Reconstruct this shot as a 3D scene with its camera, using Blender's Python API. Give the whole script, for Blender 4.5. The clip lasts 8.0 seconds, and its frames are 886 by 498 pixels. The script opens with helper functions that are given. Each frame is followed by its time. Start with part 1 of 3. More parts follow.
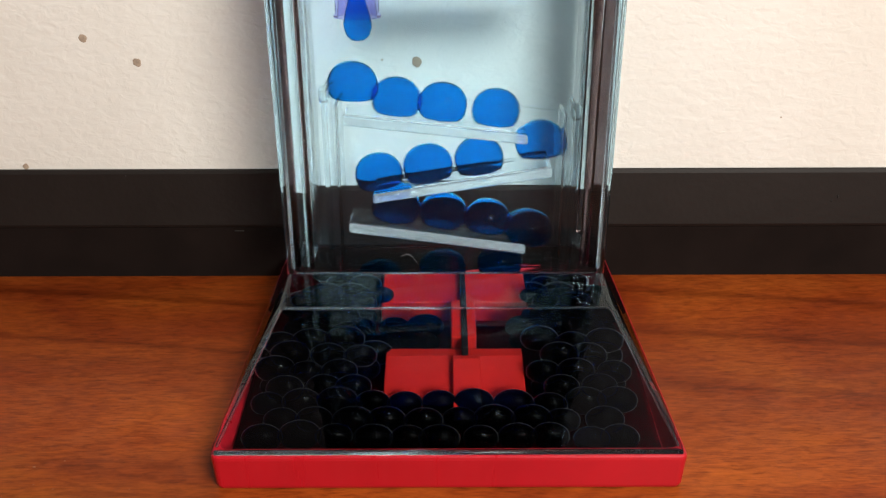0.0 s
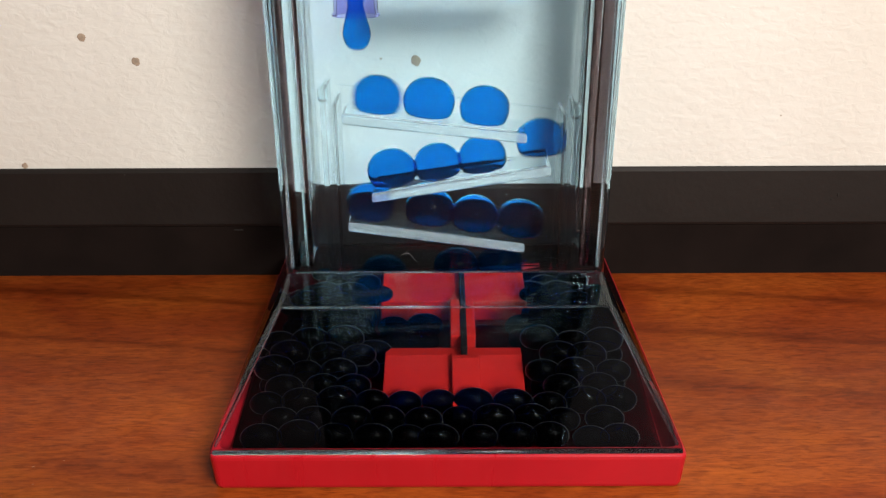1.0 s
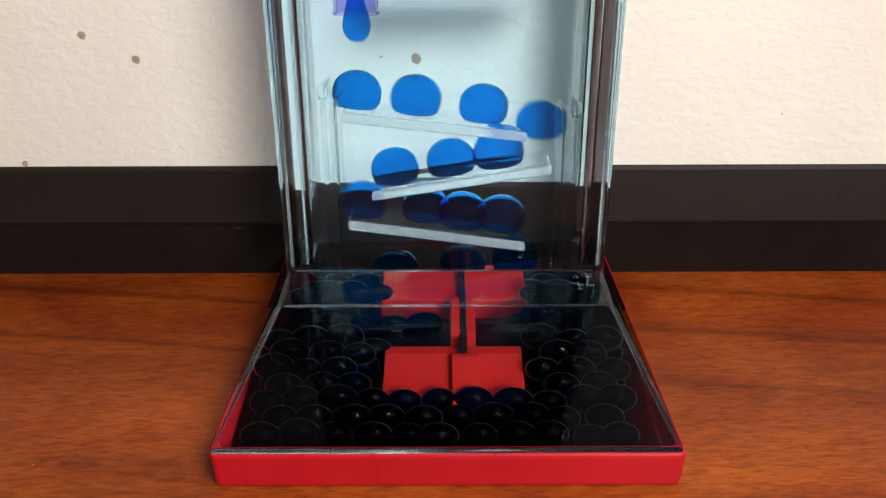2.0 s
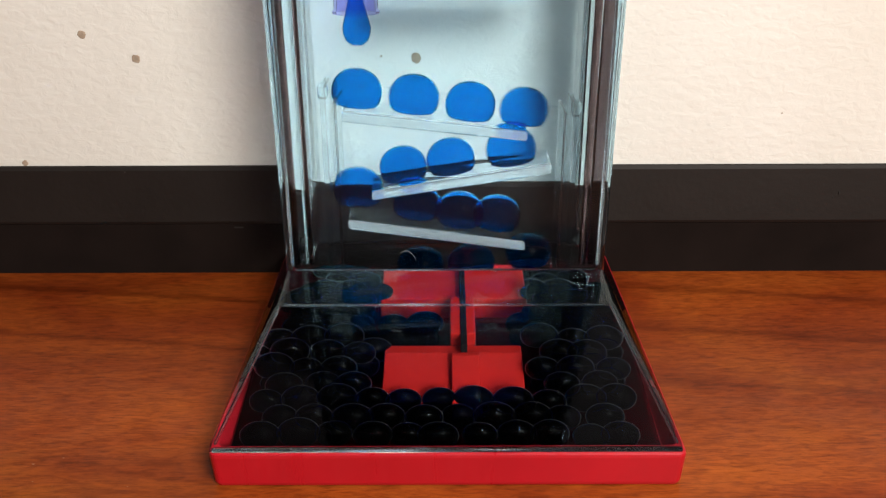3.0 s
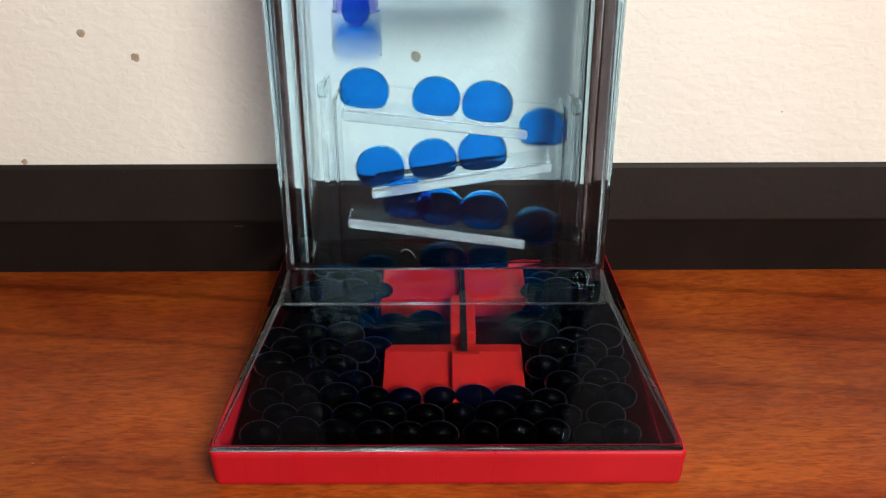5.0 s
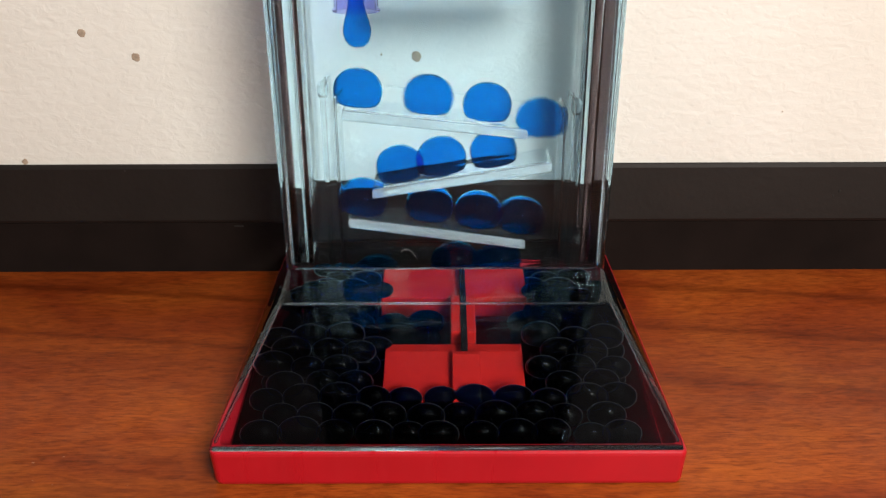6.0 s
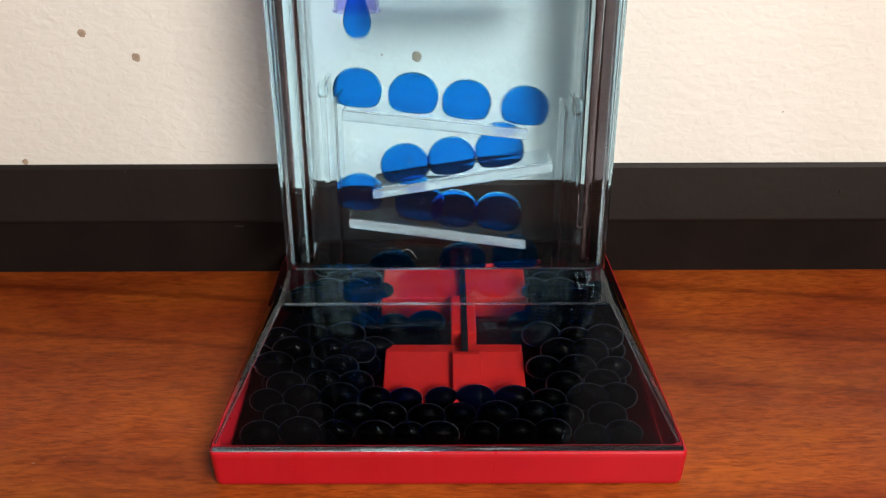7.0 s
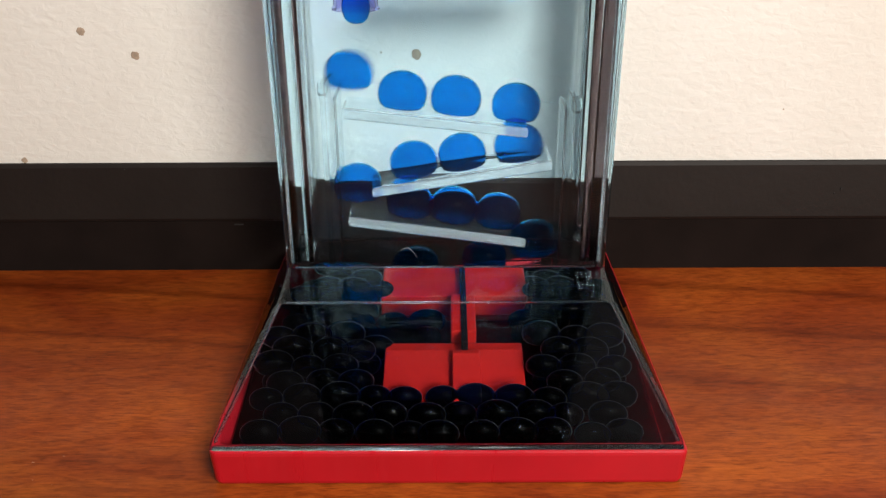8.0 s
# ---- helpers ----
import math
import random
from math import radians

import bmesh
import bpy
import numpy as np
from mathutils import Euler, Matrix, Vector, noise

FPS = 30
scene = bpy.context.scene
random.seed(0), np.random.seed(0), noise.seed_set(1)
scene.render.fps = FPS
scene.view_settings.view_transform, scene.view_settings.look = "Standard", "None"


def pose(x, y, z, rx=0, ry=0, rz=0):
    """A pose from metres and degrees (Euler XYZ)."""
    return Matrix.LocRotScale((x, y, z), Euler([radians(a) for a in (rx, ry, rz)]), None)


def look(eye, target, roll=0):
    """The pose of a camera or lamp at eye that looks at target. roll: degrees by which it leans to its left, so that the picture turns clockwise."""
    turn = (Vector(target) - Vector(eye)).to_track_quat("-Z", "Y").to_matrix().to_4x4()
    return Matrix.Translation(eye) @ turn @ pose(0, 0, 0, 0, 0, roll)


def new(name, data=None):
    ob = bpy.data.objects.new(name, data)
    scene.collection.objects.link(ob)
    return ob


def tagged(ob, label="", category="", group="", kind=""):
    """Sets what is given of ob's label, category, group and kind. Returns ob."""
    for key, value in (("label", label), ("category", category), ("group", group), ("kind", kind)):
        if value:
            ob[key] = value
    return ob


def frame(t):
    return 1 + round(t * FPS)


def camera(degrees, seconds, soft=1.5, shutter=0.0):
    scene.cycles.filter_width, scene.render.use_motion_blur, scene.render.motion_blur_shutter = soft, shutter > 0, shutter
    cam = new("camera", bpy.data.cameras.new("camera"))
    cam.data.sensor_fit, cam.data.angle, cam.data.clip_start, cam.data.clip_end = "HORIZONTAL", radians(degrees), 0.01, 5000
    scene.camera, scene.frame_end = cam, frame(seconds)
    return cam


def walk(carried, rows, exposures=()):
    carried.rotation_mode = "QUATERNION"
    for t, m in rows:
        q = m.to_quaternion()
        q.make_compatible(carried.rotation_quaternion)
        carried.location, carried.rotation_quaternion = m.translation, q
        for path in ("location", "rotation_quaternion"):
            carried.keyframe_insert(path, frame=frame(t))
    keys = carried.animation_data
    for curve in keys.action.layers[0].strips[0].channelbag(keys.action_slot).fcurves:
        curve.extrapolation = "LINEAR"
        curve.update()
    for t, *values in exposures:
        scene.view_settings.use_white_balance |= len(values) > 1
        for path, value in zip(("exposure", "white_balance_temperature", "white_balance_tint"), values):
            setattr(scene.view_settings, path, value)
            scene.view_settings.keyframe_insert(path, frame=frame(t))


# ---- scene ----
cam = camera(51.9, 8.0, soft=1.3, shutter=0.5)

# seconds, eye and target in centimetres, roll in degrees
PATH = [
    (0, (-0.101, -13.275, 10.730), (-0.097, -11.454, 9.905), -0.1),
    (0.5, (-0.095, -13.272, 10.735), (-0.091, -11.451, 9.909), -0.1),
    (1, (-0.064, -13.244, 10.746), (-0.062, -11.424, 9.916), -0.2),
    (1.5, (-0.039, -13.220, 10.762), (-0.040, -11.402, 9.927), -0.2),
    (3, (-0.026, -13.224, 10.736), (-0.028, -11.407, 9.902), -0.2),
    (3.5, (-0.035, -13.224, 10.739), (-0.037, -11.406, 9.904), -0.2),
    (4, (-0.046, -13.228, 10.730), (-0.046, -11.410, 9.895), -0.2),
    (4.5, (-0.043, -13.210, 10.739), (-0.043, -11.393, 9.901), -0.2),
    (6, (-0.043, -13.216, 10.717), (-0.044, -11.399, 9.881), -0.2),
    (6.5, (-0.049, -13.227, 10.724), (-0.050, -11.410, 9.888), -0.2),
    (7, (-0.041, -13.201, 10.731), (-0.043, -11.385, 9.894), -0.2),
    (7.5, (-0.023, -13.179, 10.734), (-0.026, -11.364, 9.894), -0.3),
    (8, (-0.017, -13.158, 10.750), (-0.021, -11.344, 9.906), -0.3),
]
CM = 0.01
walk(cam, [(t, look(Vector(e) * CM, Vector(p) * CM, roll)) for t, e, p, roll in PATH])

# ---- light ----
world = bpy.data.worlds.new("room_air")
scene.world = world
world.use_nodes = True
world.node_tree.nodes["Background"].inputs[0].default_value = (0.75, 0.85, 1.0, 1)
world.node_tree.nodes["Background"].inputs[1].default_value = 0.25


def lamp(name, eye, target, size, watts, colour):
    data = bpy.data.lights.new(name, "AREA")
    data.shape, data.size, data.energy, data.color = "DISK", size, watts, colour
    ob = new(name, data)
    ob.matrix_world = look(eye, target)
    return ob


lamp("desk_lamp_light", (0.225, -0.39, 0.335), (0.0, 0.05, 0.03), 0.25, 4.35, (1.0, 0.945, 0.865))
# unseen cool fill from overhead, added to lift the dark parts
lamp("overhead_fill", (0.60, -0.16, 1.60), (0.0, 0.0, 0.0), 0.5, 6.5, (0.86, 0.93, 1.0))
scene.view_settings.exposure = 0.0


# ---- materials ----
def material(name):
    m = bpy.data.materials.new(name)
    m.use_nodes = True
    t = m.node_tree
    return m, t.nodes, t.links, t.nodes["Principled BSDF"]


def coords(nodes, links, scale, kind="Object"):
    tc, mp = nodes.new("ShaderNodeTexCoord"), nodes.new("ShaderNodeMapping")
    mp.inputs["Scale"].default_value = scale
    links.new(tc.outputs[kind], mp.inputs["Vector"])
    return mp.outputs[0]


def noise_node(nodes, links, vec, scale, detail=4.0, rough=0.55, distort=0.0):
    n = nodes.new("ShaderNodeTexNoise")
    n.inputs["Scale"].default_value, n.inputs["Detail"].default_value = scale, detail
    n.inputs["Roughness"].default_value, n.inputs["Distortion"].default_value = rough, distort
    links.new(vec, n.inputs["Vector"])
    return n.outputs["Fac"]


def ramp_node(nodes, links, fac, stops):
    r = nodes.new("ShaderNodeValToRGB")
    e = r.color_ramp.elements
    while len(e) < len(stops):
        e.new(0.5)
    for el, (p, c) in zip(e, stops):
        el.position, el.color = p, (*c, 1)
    links.new(fac, r.inputs[0])
    return r.outputs[0]


def mix_node(nodes, links, fac, a, b, mode="MIX"):
    m = nodes.new("ShaderNodeMix")
    m.data_type, m.blend_type = "RGBA", mode
    for k, v in ((0, fac), (6, a), (7, b)):
        if isinstance(v, (int, float)):
            m.inputs[k].default_value = v
        elif isinstance(v, tuple):
            m.inputs[k].default_value = (*v, 1)
        else:
            links.new(v, m.inputs[k])
    return m.outputs[2]


def bump_node(nodes, links, height, bsdf, strength, distance):
    b = nodes.new("ShaderNodeBump")
    b.inputs["Strength"].default_value, b.inputs["Distance"].default_value = strength, distance
    links.new(height, b.inputs["Height"])
    links.new(b.outputs[0], bsdf.inputs["Normal"])


BAND_TILT = 8.0


def wood_material():
    m, n, l, p = material("mahogany")
    broad = noise_node(n, l, coords(n, l, (7.0, 13.0, 5.0)), 2.0, 4.0, 0.55, 1.1)
    fibre = noise_node(n, l, coords(n, l, (95.0, 380.0, 95.0)), 2.4, 5.0, 0.66, 0.6)
    pores = noise_node(n, l, coords(n, l, (110.0, 1500.0, 110.0)), 2.0, 2.0, 0.6)
    c = ramp_node(n, l, broad, [(0.28, (0.18, 0.025, 0.0047)), (0.52, (0.29, 0.058, 0.0078)), (0.75, (0.40, 0.102, 0.0125))])
    f = ramp_node(n, l, fibre, [(0.32, (0.52, 0.44, 0.40)), (0.50, (0.95, 0.94, 0.92)), (0.70, (1.15, 1.15, 1.12))])
    c = mix_node(n, l, 0.50, c, f, "MULTIPLY")
    fleck = noise_node(n, l, coords(n, l, (150.0, 640.0, 150.0)), 1.6, 3.0, 0.62, 0.5)
    c = mix_node(n, l, 0.72, c, ramp_node(n, l, fleck, [(0.36, (0.66, 0.60, 0.54)), (0.52, (1.0, 1.0, 1.0)), (0.68, (1.22, 1.26, 1.25))]), "MULTIPLY")
    wave = n.new("ShaderNodeTexWave")
    wave.wave_type, wave.bands_direction = "BANDS", "Y"
    for key, value in (("Scale", 0.8), ("Distortion", 7.0), ("Detail", 2.5), ("Detail Scale", 0.55), ("Detail Roughness", 0.5), ("Phase Offset", 1.3)):
        wave.inputs[key].default_value = value
    lean = coords(n, l, (5.5, 11.0, 5.0))
    lean.node.inputs["Rotation"].default_value = (0, 0, radians(9))
    l.new(lean, wave.inputs["Vector"])
    w = ramp_node(n, l, wave.outputs["Fac"], [(0.0, (0.34, 0.26, 0.22)), (0.02, (0.62, 0.54, 0.50)), (0.055, (0.90, 0.88, 0.86)), (0.30, (1.0, 1.0, 1.0))])
    c = mix_node(n, l, 0.16, c, w, "MULTIPLY")
    # growth bands: darker, redder heartwood towards the wall, parted from the orange wood by fine dark veins; lamp
    # falloff is painted in too
    sep, lift, bend = n.new("ShaderNodeSeparateXYZ"), n.new("ShaderNodeMath"), n.new("ShaderNodeMath")
    tilt = coords(n, l, (1.0, 1.0, 1.0))
    tilt.node.inputs["Rotation"].default_value = (0, 0, radians(BAND_TILT))
    l.new(tilt, sep.inputs[0])
    bend.operation, lift.operation = "MULTIPLY_ADD", "MULTIPLY_ADD"
    bend.inputs[1].default_value = 0.006
    l.new(noise_node(n, l, coords(n, l, (9.0, 16.0, 1.0)), 1.0, 2.0, 0.5), bend.inputs[0])
    l.new(sep.outputs["Y"], bend.inputs[2])
    lift.inputs[1].default_value, lift.inputs[2].default_value = 5.0, 0.25
    l.new(bend.outputs[0], lift.inputs[0])
    # stops also hold painted light: the 1.36 stop brightens the front right
    bands = ramp_node(n, l, lift.outputs[0], [(0.0, (0.98, 0.96, 0.95)), (0.20, (1.00, 0.98, 0.95)), (0.31, (1.36, 1.42, 1.25)), (0.39, (1.02, 1.00, 0.95)), (0.455, (0.92, 0.87, 0.85)), (0.465, (0.60, 0.50, 0.46)), (0.477, (0.88, 0.81, 0.82)),
                                               (0.568, (0.88, 0.81, 0.82)), (0.579, (0.52, 0.42, 0.40)), (0.592, (0.78, 0.68, 0.74)), (0.650, (0.94, 0.82, 0.86)), (0.680, (0.92, 0.79, 0.84)), (0.690, (0.58, 0.47, 0.48)),
                                               (0.702, (0.88, 0.74, 0.82))])
    c = mix_node(n, l, 1.0, c, bands, "MULTIPLY")
    q = ramp_node(n, l, pores, [(0.34, (0.45, 0.38, 0.35)), (0.47, (1.0, 1.0, 1.0))])
    l.new(mix_node(n, l, 0.42, c, q, "MULTIPLY"), p.inputs["Base Color"])
    r = noise_node(n, l, coords(n, l, (40.0, 60.0, 40.0)), 3.0, 4.0)
    l.new(ramp_node(n, l, r, [(0.3, (0.34, 0.34, 0.34)), (0.7, (0.50, 0.50, 0.50))]), p.inputs["Roughness"])
    p.inputs["Specular IOR Level"].default_value = 0.20
    bump_node(n, l, fibre, p, 0.10, 0.0002)
    return m


def wall_material():
    m, n, l, p = material("white_painted_wall")
    v = coords(n, l, (1.0, 1.0, 1.0))
    broad = noise_node(n, l, v, 14.0, 3.0)
    l.new(ramp_node(n, l, broad, [(0.3, (0.755, 0.728, 0.665)), (0.7, (0.835, 0.818, 0.765))]), p.inputs["Base Color"])
    fine = noise_node(n, l, coords(n, l, (0.7, 1.0, 1.1)), 420.0, 4.0, 0.55, 0.4)
    p.inputs["Roughness"].default_value = 0.75
    bump_node(n, l, fine, p, 0.42, 0.0006)
    return m


def black_material():
    m, n, l, p = material("black_rubber")
    v = coords(n, l, (1.0, 1.0, 1.0))
    broad = noise_node(n, l, v, 40.0, 5.0)
    l.new(ramp_node(n, l, broad, [(0.3, (0.0100, 0.0073, 0.0062)), (0.75, (0.0150, 0.0112, 0.0095))]), p.inputs["Base Color"])
    fine = noise_node(n, l, v, 500.0, 3.0)
    p.inputs["Roughness"].default_value = 0.6
    p.inputs["Specular IOR Level"].default_value = 0.3
    bump_node(n, l, fine, p, 0.2, 0.0004)
    return m


def plain_material(name, colour, rough, spread=0.12, scale=60.0):
    m, n, l, p = material(name)
    f = noise_node(n, l, coords(n, l, (1.0, 1.0, 1.0)), scale, 4.0)
    lo, hi = tuple(c * (1 - spread) for c in colour), tuple(min(1.0, c * (1 + spread)) for c in colour)
    l.new(ramp_node(n, l, f, [(0.3, lo), (0.7, hi)]), p.inputs["Base Color"])
    p.inputs["Roughness"].default_value = rough
    return m


def red_material(name="red_plastic", gloss=0.5, low=(0.40, 0.006, 0.013), high=(0.48, 0.008, 0.017)):
    m, n, l, p = material(name)
    p.inputs["Specular IOR Level"].default_value = gloss
    v = coords(n, l, (1.0, 1.0, 1.0))
    broad = noise_node(n, l, v, 55.0, 4.0)
    l.new(ramp_node(n, l, broad, [(0.3, low), (0.7, high)]), p.inputs["Base Color"])
    streak = noise_node(n, l, coords(n, l, (300.0, 300.0, 20.0)), 2.0, 3.0)
    l.new(ramp_node(n, l, streak, [(0.3, (0.26, 0.26, 0.26)), (0.7, (0.42, 0.42, 0.42))]), p.inputs["Roughness"])
    fine = noise_node(n, l, v, 900.0, 3.0)
    bump_node(n, l, fine, p, 0.08, 0.0002)
    p.inputs["Subsurface Weight"].default_value = 0.0
    return m


def glass_material(name, colour, ior, rough=0.0):
    m = bpy.data.materials.new(name)
    m.use_nodes = True
    n, l = m.node_tree.nodes, m.node_tree.links
    n.remove(n["Principled BSDF"])
    g = n.new("ShaderNodeBsdfGlass")
    g.inputs["Color"].default_value, g.inputs["IOR"].default_value = (*colour, 1), ior
    g.inputs["Roughness"].default_value = rough
    l.new(g.outputs[0], n["Material Output"].inputs["Surface"])
    return m


def frosted_material():
    m, n, l, p = material("frosted_acrylic")
    p.inputs["Base Color"].default_value = (0.86, 0.95, 0.99, 1)
    p.inputs["Transmission Weight"].default_value = 0.75
    p.inputs["Roughness"].default_value = 0.07
    p.inputs["IOR"].default_value = 1.30
    fine = noise_node(n, l, coords(n, l, (60.0, 300.0, 300.0)), 4.0, 3.0)
    bump_node(n, l, fine, p, 0.1, 0.0004)
    return m


FOOT = plain_material("brown_black_foot", (0.0098, 0.0060, 0.0050), 0.9, 0.3, 50.0)
FOOT.node_tree.nodes["Principled BSDF"].inputs["Specular IOR Level"].default_value = 0.1
WOOD, WALL, BLACK, RED = wood_material(), wall_material(), black_material(), red_material()
WET_RED = red_material("red_plastic_in_oil", 0.02, (0.38, 0.011, 0.009), (0.47, 0.015, 0.012))
CLEAR = glass_material("clear_acrylic", (0.65, 0.748, 0.792), 1.47)
INNER = glass_material("acrylic_in_oil", (0.97, 0.985, 0.985), 1.035)
PLATE = glass_material("thin_acrylic_in_oil", (0.965, 0.98, 0.985), 1.12)
RAMP_CLEAR = glass_material("ramp_acrylic_in_oil", (0.955, 0.975, 0.985), 1.075)
LIP = glass_material("moulded_lip", (0.95, 0.97, 0.98), 1.38, 0.22)
# rose tint that imitates wood and dark room reflected in the tower's sides
STREAK_TINT = glass_material("rose_reflection_tint", (0.56, 0.43, 0.42), 1.02)
RIBS = glass_material("thick_acrylic", (0.97, 0.985, 0.985), 1.15)


def water_material(name, dye, rough, skin, power, glint):
    """Dyed water seen in oil: clear inside, with a faint gloss that grows towards the rim."""
    m = glass_material(name, dye, 0.950)
    n, l = m.node_tree.nodes, m.node_tree.links
    gloss, mix, rim, scale = n.new("ShaderNodeBsdfGlossy"), n.new("ShaderNodeMixShader"), n.new("ShaderNodeLayerWeight"), n.new("ShaderNodeMath")
    gloss.inputs["Roughness"].default_value = rough
    rim.inputs["Blend"].default_value = 0.17
    scale.operation = "MULTIPLY_ADD"
    scale.inputs[1].default_value, scale.inputs[2].default_value = skin, 0.0006
    sharp = n.new("ShaderNodeMath")
    sharp.operation = "POWER"
    sharp.inputs[1].default_value = power
    l.new(rim.outputs["Facing"], sharp.inputs[0])
    l.new(sharp.outputs[0], scale.inputs[0])
    l.new(scale.outputs[0], mix.inputs[0])
    l.new(n["Glass BSDF"].outputs[0], mix.inputs[1])
    l.new(gloss.outputs[0], mix.inputs[2])
    spark, top = n.new("ShaderNodeBsdfGlossy"), n.new("ShaderNodeMixShader")
    spark.inputs["Roughness"].default_value = 0.05
    top.inputs[0].default_value = glint
    l.new(mix.outputs[0], top.inputs[1])
    l.new(spark.outputs[0], top.inputs[2])
    l.new(top.outputs[0], n["Material Output"].inputs["Surface"])
    return m


BLUE = water_material("blue_dyed_water", (0.003, 0.485, 0.91), 0.10, 2.0, 3.0, 0.003)
# darker copy of the blue water: the tray's shade is put into the dye
SHADED = water_material("shaded_dyed_water", (0.016, 0.14, 0.64), 0.40, 6.5, 3.8, 0.007)
FILM = glass_material("pooled_blue_water", (0.55, 0.16, 0.40), 0.96)
VIOLET = glass_material("violet_clear_plastic", (0.80, 0.78, 0.97), 1.03)
FROST = frosted_material()
# near-black, dull colour for the shade down in the slot
SLOT_SHADE = plain_material("slot_shade", (0.006, 0.004, 0.005), 0.9)
SLOT_SHADE.node_tree.nodes["Principled BSDF"].inputs["Specular IOR Level"].default_value = 0.1
LINT = plain_material("pale_lint", (0.62, 0.60, 0.58), 0.9)
DUST = plain_material("pale_dust", (0.36, 0.19, 0.12), 0.9, 0.2, 2000.0)
SCUFF = plain_material("grey_scuff", (0.018, 0.015, 0.013), 0.8)
SPOT = plain_material("brown_spot", (0.40, 0.31, 0.23), 0.8, 0.25, 900.0)
UPPER_DARK = plain_material("dark_upper_wall", (0.070, 0.050, 0.058), 0.6)
PALE = plain_material("pale_room_paint", (0.62, 0.60, 0.56), 0.8)
CARPET = plain_material("grey_carpet", (0.20, 0.19, 0.18), 0.95, 0.3, 200.0)


# ---- mesh helpers ----
def part(name, bm, mat, parent=None, label="", smooth=False):
    bmesh.ops.recalc_face_normals(bm, faces=bm.faces[:])
    me = bpy.data.meshes.new(name)
    bm.to_mesh(me)
    bm.free()
    me.materials.append(mat)
    if smooth:
        for f in me.polygons:
            f.use_smooth = True
    ob = new(name, me)
    ob.parent = parent
    return tagged(ob, label)


def box(x0, x1, y0, y1, z0, z1, bevel=0.0, seg=2):
    own = bmesh.new()
    bmesh.ops.create_cube(own, size=1.0, matrix=Matrix.Translation(((x0 + x1) / 2, (y0 + y1) / 2, (z0 + z1) / 2)) @ Matrix.Diagonal((x1 - x0, y1 - y0, z1 - z0, 1)))
    if bevel:
        bmesh.ops.bevel(own, geom=own.edges[:], offset=bevel, segments=seg, profile=0.5, affect="EDGES")
    return own


def rounded_ring(hx, y0, y1, r, z, n=6):
    pts = []
    for cx, cy, a0 in ((hx - r, y1 - r, 0), (-hx + r, y1 - r, 90), (-hx + r, y0 + r, 180), (hx - r, y0 + r, 270)):
        for i in range(n + 1):
            a = radians(a0 + 90 * i / n)
            pts.append((cx + r * math.cos(a), cy + r * math.sin(a), z))
    return pts


def loft(rings, cap_first=True, cap_last=True, closed=False):
    bm = bmesh.new()
    vs = [[bm.verts.new(p) for p in ring] for ring in rings]
    pairs = list(zip(vs, vs[1:])) + ([(vs[-1], vs[0])] if closed else [])
    for a, b in pairs:
        for i in range(len(a)):
            j = (i + 1) % len(a)
            bm.faces.new((a[i], a[j], b[j], b[i]))
    if cap_first and not closed:
        bm.faces.new(vs[0])
    if cap_last and not closed:
        bm.faces.new(vs[-1])
    return bm


def turned(profile, n=32):
    """A solid turned about z from (radius, z) pairs; a radius of 0 closes an end."""
    bm = bmesh.new()
    rows = []
    for r, z in profile:
        rows.append([bm.verts.new((0, 0, z))] if r == 0 else [bm.verts.new((r * math.cos(2 * math.pi * i / n), r * math.sin(2 * math.pi * i / n), z)) for i in range(n)])
    for a, b in zip(rows, rows[1:]):
        for i in range(n):
            j = (i + 1) % n
            if len(a) == 1:
                bm.faces.new((a[0], b[i], b[j]))
            elif len(b) == 1:
                bm.faces.new((a[i], a[j], b[0]))
            else:
                bm.faces.new((a[i], a[j], b[j], b[i]))
    return bm


def drop_profile(radius, height, steps=9):
    """A resting bead: a dome on top, its foot pressed flat on the ramp with a round corner."""
    waist, foot = height * 0.40, radius * 0.70
    out = [(0, 0), (foot * 0.6, 0), (foot, 0.0001)]
    for i in range(1, 6):
        a = 0.5 * math.pi * i / 6
        out.append((foot + (radius - foot) * math.sin(a) ** 0.85, waist * (1 - math.cos(a))))
    for i in range(steps):
        a = 0.5 * math.pi * i / steps
        out.append((radius * math.cos(a) ** 0.92, waist + (height - waist) * math.sin(a)))
    out.append((0, height))
    return out


# ---- the room ----
WALL_Y = 0.0878
tagged(part("wall_back", box(-1.1, 1.1, WALL_Y, WALL_Y + 0.12, -0.74, 0.0790), WALL), "rough white painted wall with small brown spots", "wall", kind="structure")
# unseen upper wall, added dark so that the sloping lid reflects little light
tagged(part("wall_upper", box(-1.1, 1.1, WALL_Y + 0.001, WALL_Y + 0.12, 0.0790, 1.66), UPPER_DARK), "plain dark upper wall out of view, added to darken the lid's reflections", "wall", kind="structure")
tagged(part("wall_left", box(-1.22, -1.1, -1.7, WALL_Y + 0.12, -0.74, 1.66), PALE), "plain pale painted wall", "wall", kind="structure")
tagged(part("wall_right", box(1.1, 1.22, -1.7, WALL_Y + 0.12, -0.74, 1.66), PALE), "plain pale painted wall", "wall", kind="structure")
tagged(part("wall_front", box(-1.22, 1.22, -1.82, -1.7, -0.74, 1.66), PALE), "plain pale painted wall", "wall", kind="structure")
tagged(part("floor", box(-1.22, 1.22, -1.82, WALL_Y + 0.12, -0.80, -0.74), CARPET), "grey carpeted floor", "floor", kind="structure")
tagged(part("ceiling", box(-1.22, 1.22, -1.82, WALL_Y + 0.12, 1.66, 1.72), PALE), "plain pale ceiling", "ceiling", kind="structure")

